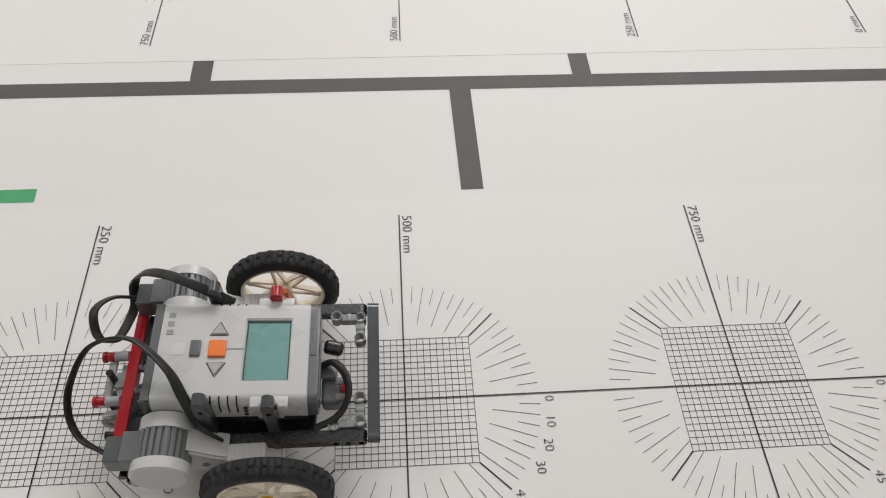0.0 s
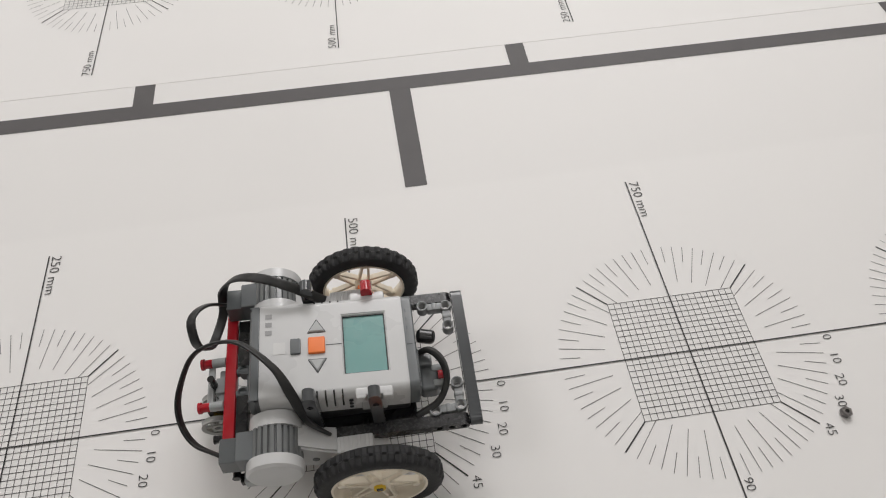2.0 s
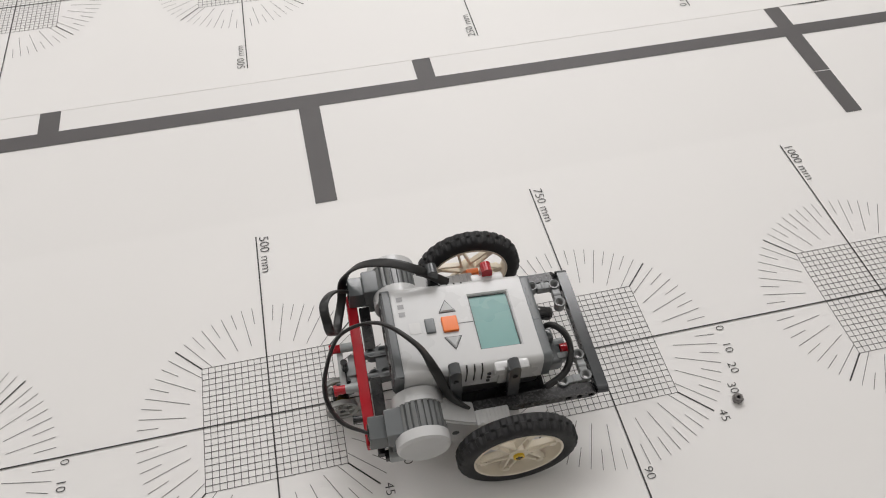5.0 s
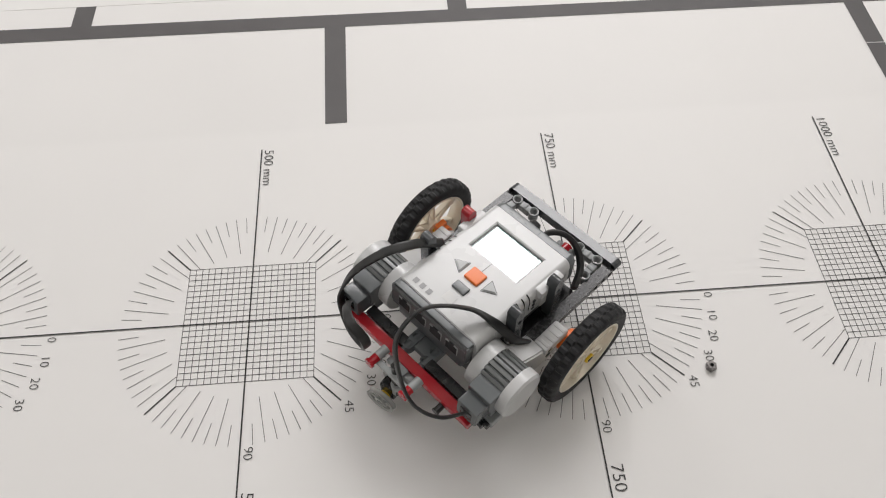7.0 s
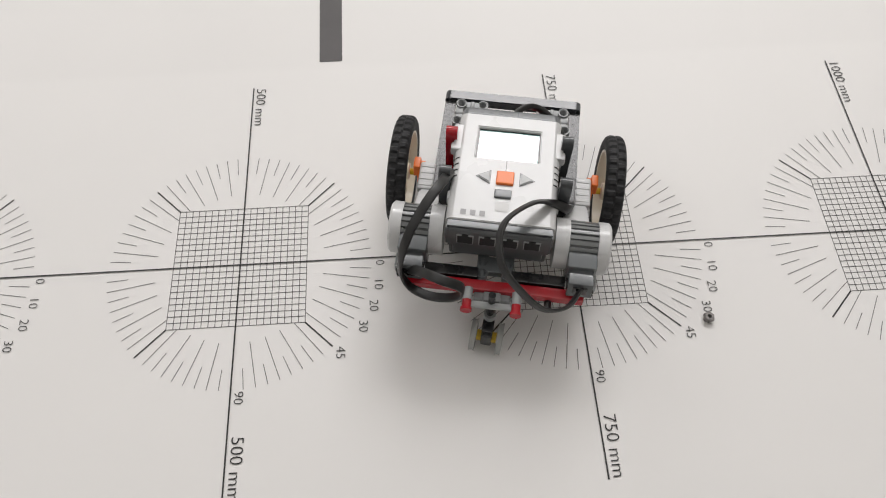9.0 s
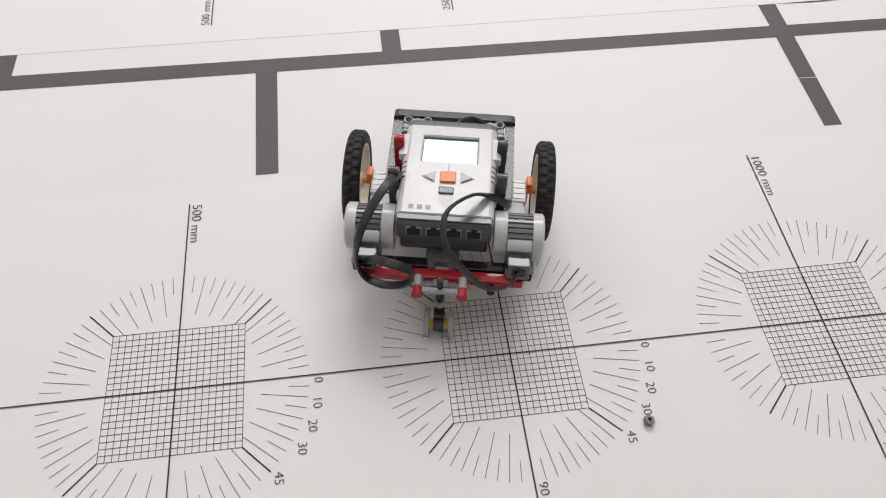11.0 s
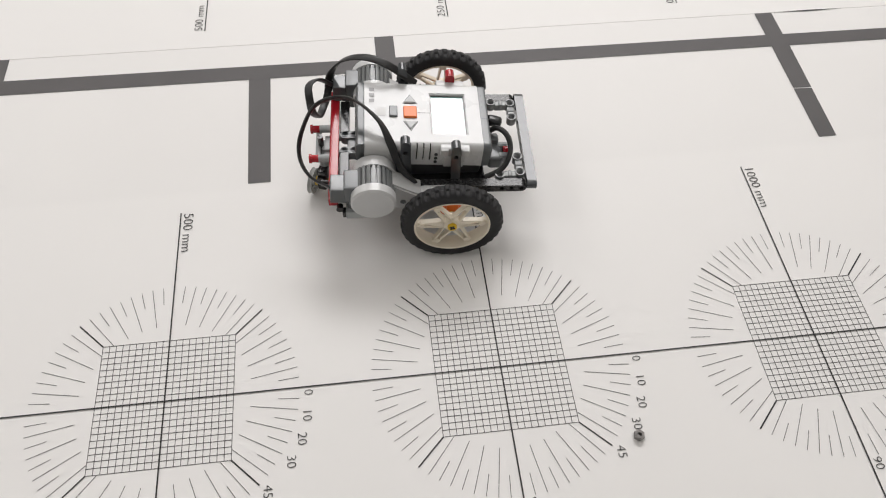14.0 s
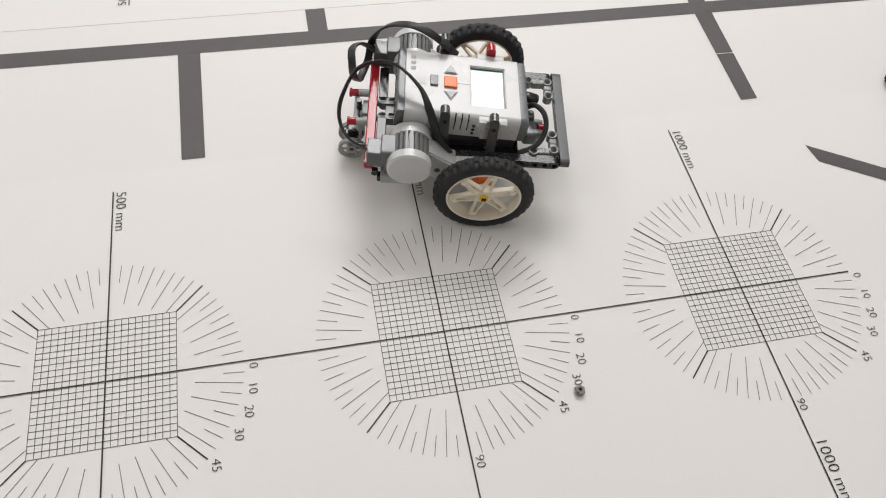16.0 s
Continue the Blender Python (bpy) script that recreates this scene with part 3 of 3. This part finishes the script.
def frame_parts(robot):
    """Beams round the base, the bumper, corner pieces, uprights and the red rear beam."""
    for s in (-1, 1):
        b = bmesh.new()
        beam(b, 11, pose(0.018, s * 0.0472, 0.0502, 90, RAIL_LEAN, 0) @ pose(-0.04, 0, 0), bore=0.0017, solid=range(8))
        part("side_beam", b, RAIL, robot)
        # corner pieces: bent beams lying on the side beams
        b = bmesh.new()
        knots = [(0.041, s * 0.0402), (0.0575, s * 0.0385), (0.0572, s * 0.0222)]
        for x, y in knots:
            lathe(b, [(0.0027, -0.0038), (0.0039, -0.0038), (0.0039, 0.0038), (0.0033, 0.0038), (0.0033, 0.003), (0.0027, 0.003)], pose(x, y, 0.0515), 24)
        box(b, (0.0493, s * 0.0393, 0.0508), (0.0102, 0.0056, 0.0066), 0.0008)
        box(b, (0.0574, s * 0.0303, 0.0508), (0.0056, 0.0095, 0.0066), 0.0008)
        box(b, (0.0493, s * 0.0393, 0.0518), (0.0036, 0.0064, 0.006), 0.0012)
        box(b, (0.0574, s * 0.0303, 0.0518), (0.0064, 0.0036, 0.006), 0.0012)
        part("corner_beam", b, CORNER, robot, "grey bent beam with round holes")
    b = bmesh.new()
    lean = Matrix.Translation((0.066, 0, 0.0505)) @ pose(0, 0, 0, 0, BUMPER_LEAN, 0)
    beam(b, 13, lean @ pose(0, -0.048, 0, 90, 0, 90))
    box(b, (0, 0, 0), (0.0074, 0.096, 0.004), 0, lean)
    part("bumper_beam", b, DGREY, robot, "dark grey front beam")
    b = bmesh.new()
    box(b, (-0.004, 0, 0.0462), (0.066, 0.083, 0.006), 0.001)
    part("base_plate", b, BLACK, robot)
    for s, x, ztop, mat in ((-1, 0.0045, 0.0925, DGREY), (1, 0.0045, 0.0915, RED), (-1, -0.0345, 0.0995, DGREY), (1, -0.0345, 0.1, DGREY)):
        b = bmesh.new()
        n = 6
        beam(b, n, pose(x, s * 0.0397, ztop - 0.004, 90, 90, 0), bore=0.0016, solid=(0, 2, 3, 4, 5))
        part("upright", b, mat, robot, "red upright beam" if mat is RED else "")
    b = bmesh.new()
    box(b, (-0.0932, 0, 0.0498), (0.0078, 0.12, 0.0078), 0.0012)
    part("rear_beam", b, RED, robot, "red beam across the back")
    for s in (-1, 1):
        b = bmesh.new()
        box(b, (-0.0846, s * 0.029, 0.0508), (0.0078, 0.036, 0.0078), 0.0008)
        part("rear_cross_beam", b, BLACK, robot)
    b = bmesh.new()
    for q in (-1, 1):
        beam(b, 3, pose(-0.0845, q * 0.0085, 0.0502))
        rod(b, (-0.09, q * 0.0085, 0.0502), (-0.064, q * 0.0085, 0.0502), 0.0028, 14)
    box(b, (-0.0765, 0, 0.049), (0.012, 0.0125, 0.0068), 0.001)
    part("rear_block", b, MGREY, robot, "grey connector block with round holes")
    for x, y, z, dx, dy in ((-0.0935, -0.037, 0.0475, -0.009, 0), (-0.088, 0.0605, 0.0475, 0, 0.0042), (-0.088, -0.0605, 0.0475, 0, -0.0042)):
        b = bmesh.new()
        rod(b, (x, y, z), (x + dx, y + dy, z), 0.0025, 14)
        rod(b, (x + dx, y + dy, z), (x + dx * 1.12, y + dy * 1.12, z), 0.0029, 14)
        part("pin", b, BLACK, robot)
    # red stop pins on a grey cross axle, and the swivel post
    b = bmesh.new()
    box(b, (-0.1065, 0, 0.0505), (0.0042, 0.034, 0.0036), 0.0008)
    for q in (-1, 1):
        rod(b, (-0.0968, q * 0.0162, 0.0535), (-0.1055, q * 0.0162, 0.0535), 0.0033, 14)
    part("cross_axle", b, LGREY, robot)
    b = bmesh.new()
    box(b, (-0.0995, 0, 0.0478), (0.0082, 0.0115, 0.0082), 0.0012)
    for q in (-1, 1):
        box(b, (-0.0985, q * 0.0088, 0.0472), (0.006, 0.0065, 0.005), 0.0008)
    part("post_bracket", b, CORNER, robot)
    for s in (-1, 1):
        b = bmesh.new()
        rod(b, (-0.105, s * 0.0162, 0.0535), (-0.1112, s * 0.0162, 0.0535), 0.0031, 16)
        rod(b, (-0.1112, s * 0.0162, 0.0535), (-0.1132, s * 0.0162, 0.0535), 0.0039, 16)
        part("stop_pin", b, RED, robot, "red bush pin")
    b = bmesh.new()
    rod(b, (-0.104, 0, 0.03), (-0.104, 0, 0.062), 0.0024, 12)
    rod(b, (-0.104, 0, 0.04), (-0.104, 0, 0.05), 0.0036, 16)
    part("swivel_post", b, BLACK, robot)
    # light sensor in front of the control unit
    b = bmesh.new()
    box(b, (0.039, -0.0175, 0.0515), (0.013, 0.019, 0.013), 0.003, seg=3)
    box(b, (0.0375, -0.0065, 0.056), (0.01, 0.009, 0.013), 0.002)
    part("sensor_body", b, MGREY, robot, "grey sensor")
    for y in (-0.0115, -0.0225):
        b = bmesh.new()
        rod(b, (0.045, y, 0.0562), (0.0492, y, 0.0562), 0.003, 16)
        box(b, (0.0445, y, 0.0545), (0.006, 0.0052, 0.0085), 0.0012)
        part("sensor_peg", b, CORNER, robot)
    b = bmesh.new()
    rod(b, (0.0455, -0.0165, 0.0545), (0.0512, -0.0165, 0.0545), 0.0046, 20)
    rod(b, (0.0512, -0.0165, 0.0545), (0.052, -0.0165, 0.0545), 0.0046, 20, 0.003)
    part("sensor_lens", b, RED, robot, "red sensor window")
    b = bmesh.new()
    box(b, (0, 0, 0), (0.013, 0.0092, 0.008), 0.003, pose(0.0405, 0.0105, 0.0625, 0, 12, -8), 3)
    part("plug", b, BLACK, robot)


def cables(robot):
    for pts, w, h in zip(CABLES, (0.0066, 0.0066, 0.0054), (0.0024, 0.0024, 0.0042)):
        tube_bm = tube(bmesh.new(), pts, w, h)
        part("cable", tube_bm, CABLE, robot, "flat black cable")


CABLES = [
    [(-0.0282, -0.0480, 0.0573), (-0.0392, -0.0442, 0.0724), (-0.0460, -0.0329, 0.0878), (-0.0555, -0.0185, 0.1002), (-0.0772, -0.0018, 0.1064),
     (-0.1018, -0.0031, 0.1020), (-0.1145, -0.0190, 0.0886), (-0.1172, -0.0335, 0.0766), (-0.1097, -0.0475, 0.0690), (-0.0945, -0.0560, 0.0645)],
    [(-0.0238, 0.0365, 0.0825), (-0.0460, 0.0395, 0.1010), (-0.0645, 0.0472, 0.1030), (-0.0833, 0.0567, 0.0920), (-0.0958, 0.0610, 0.0730),
     (-0.0998, 0.0560, 0.0548), (-0.1040, 0.0428, 0.0508), (-0.1066, 0.0283, 0.0560), (-0.1095, 0.0200, 0.0693), (-0.1104, 0.0203, 0.0815),
     (-0.1108, 0.0316, 0.0885), (-0.1039, 0.0446, 0.0825), (-0.0935, 0.0554, 0.0650)],
    [(0.033, -0.003, 0.064), (0.0415, -0.004, 0.0695), (0.049, -0.013, 0.069), (0.0505, -0.024, 0.062), (0.0435, -0.0345, 0.055), (0.0285, -0.0415, 0.0525)],
]


def caster(robot):
    """A swivelling pair of small disc wheels, trailing behind the post."""
    c = new("caster")
    c.parent = robot
    c.matrix_basis = pose(-0.104, 0, 0)
    tagged(c, "swivelling caster with two grey discs")
    for s in (-1, 1):
        d = bmesh.new()
        m = pose(-0.008, s * 0.0092, 0.0119, 90, 0, 0)
        lathe(d, [(0.0088, -0.0014), (0.0116, -0.0019), (0.0108, -0.0005), (0.0108, 0.0005), (0.0116, 0.0019), (0.0088, 0.0014)], m, 32)
        lathe(d, [(0.0024, -0.0022), (0.0045, -0.0022), (0.0045, 0.0022), (0.0024, 0.0022)], m, 20)
        for k in range(6):
            box(d, (0.0068, 0, 0), (0.0066, 0.0028, 0.0019), 0.0004, m @ pose(0, 0, 0, 0, 0, 60 * k), 1)
        part("disc", d, CLEAR, c)
        d = bmesh.new()
        rod(d, (-0.008, s * 0.0038, 0.0125), (-0.008, s * 0.0068, 0.0125), 0.0038, 14)
        part("bush", d, YELLOW, c)
    d = bmesh.new()
    box(d, (-0.0075, 0, 0.0155), (0.012, 0.0078, 0.015), 0.0015)
    box(d, (-0.004, 0, 0.0245), (0.014, 0.0078, 0.0078), 0.0012)
    part("fork", d, BLACK, c)
    d = bmesh.new()
    rod(d, (0, 0, 0.0215), (0, 0, 0.034), 0.0042, 16)
    part("swivel", d, LGREY, c)
    d = bmesh.new()
    rod(d, (-0.008, -0.0112, 0.0125), (-0.008, 0.0112, 0.0125), 0.0022, 10)
    part("axle", d, DGREY, c)
    return c


def build_robot():
    robot = tagged(new("toy_robot"), "two-wheeled plastic brick robot with white control unit on the printed sheet", "robot")
    wheels = [wheel(robot, s) for s in (1, -1)]
    for s in (1, -1):
        motor(robot, s)
    control_brick(robot)
    frame_parts(robot)
    cables(robot)
    return robot, wheels, caster(robot)


def nut(x, y):
    """A small steel nut lying on the sheet."""
    b = bmesh.new()
    prof = [(0.0016, 0), (0.0038, 0), (0.0042, 0.0008), (0.0042, 0.0032), (0.0038, 0.004), (0.0016, 0.004)]
    lathe(b, prof, Matrix(), 6)
    lathe(b, [(0.0015, 0.0004), (0.0032, 0.0004), (0.003, 0.0044), (0.0015, 0.0044)], Matrix(), 24)
    ob = part("steel_nut", b, STEEL)
    ob.matrix_basis = pose(x, y, Z2, 0, 0, 20)
    tagged(ob, "small steel hex nut lying on the sheet", "nut")


def loose_tyre(x, y):
    b = bmesh.new()
    m = pose(0, 0, 0)
    lathe(b, [(0.008, 0.001), (0.0135, 0.0), (0.0155, 0.004), (0.0155, 0.009), (0.0135, 0.013), (0.008, 0.012)], m, 40)
    for k in range(20):
        box(b, (0.0155, 0, 0.0065), (0.002, 0.0024, 0.009), 0.0005, pose(0, 0, 0, 0, 0, 18 * k), 1)
    ob = part("small_tyre", b, RUBBER)
    ob.matrix_basis = pose(x, y, Z2)
    tagged(ob, "small black knobbly tyre lying on the sheet", "tyre")


room()
sheets()
nut(0.8405, -0.0655)
loose_tyre(1.262, 0.198)
ROBOT, WHEELS, CASTER = build_robot()

# seconds, x, y, heading of the robot
DRIVE = [
    (0.0, 0.4130, -0.0009, 0.0), (0.5, 0.4379, -0.0016, -0.1), (1.0, 0.4625, -0.0021, -0.3), (1.5, 0.4872, -0.0028, -0.5), (2.0, 0.5124, -0.0034, -0.5),
    (2.5, 0.5372, -0.0042, -0.5), (3.0, 0.5622, -0.0048, -0.5), (3.2, 0.5722, -0.0050, -0.5), (3.75, 0.5998, -0.0055, -0.7), (4.25, 0.6248, -0.0061, -0.9),
    (4.75, 0.6498, -0.0066, -1.2), (5.3, 0.6770, -0.0072, -1.6), (5.5, 0.6840, -0.0073, -2.6), (6.0, 0.6907, -0.0077, -5.0), (6.5, 0.6912, -0.0078, 18.0),
    (7.0, 0.6908, -0.0079, 40.1), (7.5, 0.6910, -0.0081, 61.9), (8.0, 0.6912, -0.0089, 78.8), (8.5, 0.6951, 0.0129, 79.4), (8.7, 0.6970, 0.0214, 79.3),
    (9.2, 0.7022, 0.0461, 79.1), (9.75, 0.7079, 0.0734, 79.0), (10.25, 0.7131, 0.0982, 78.9), (10.8, 0.7187, 0.1257, 78.8), (11.0, 0.7200, 0.1355, 78.8),
    (11.5, 0.7235, 0.1592, 78.7), (12.0, 0.7291, 0.1837, 77.9), (12.5, 0.7280, 0.1845, 63.2), (13.0, 0.7285, 0.1850, 41.5), (13.5, 0.7288, 0.1856, 19.6),
    (14.0, 0.7298, 0.1858, -3.4), (14.5, 0.7372, 0.1853, -9.9), (15.0, 0.7617, 0.1808, -11.0), (15.5, 0.7868, 0.1757, -11.2), (16.0, 0.8135, 0.1708, -11.3)]
# seconds, swivel of the caster about its post
SWIVEL = [(0.0, 4), (3.2, 2), (5.5, 2), (6.0, -10), (6.5, -62), (7.0, -80), (7.5, -80), (8.0, -72), (8.5, -12), (8.7, -6), (11.5, 0), (12.0, 8),
          (12.5, 58), (13.0, 78), (13.5, 80), (14.0, 74), (14.5, 30), (15.0, 12), (16.0, 4)]


# turn of each wheel at the start
START_ROLL = {1: 20.0, -1: -3.0}


def motions():
    walk(ROBOT, [(t, pose(x, y, Z2, 0, 0, h)) for t, x, y, h in DRIVE])
    for w, s in zip(WHEELS, (1, -1)):
        roll, rows, last = START_ROLL[s], [], None
        for t, x, y, h in DRIVE:
            if last:
                dx, dy, dh = x - last[1], y - last[2], radians(h - last[3])
                mid = radians((h + last[3]) / 2)
                roll += math.degrees((dx * math.cos(mid) + dy * math.sin(mid) - s * TRACK * dh) / R_WHEEL)
            last = (t, x, y, h)
            rows.append((t, pose(0, s * TRACK, R_WHEEL, 0, roll, 0)))
        walk(w, rows)
    walk(CASTER, [(t, pose(-0.104, 0, 0, 0, 0, a)) for t, a in SWIVEL])


motions()
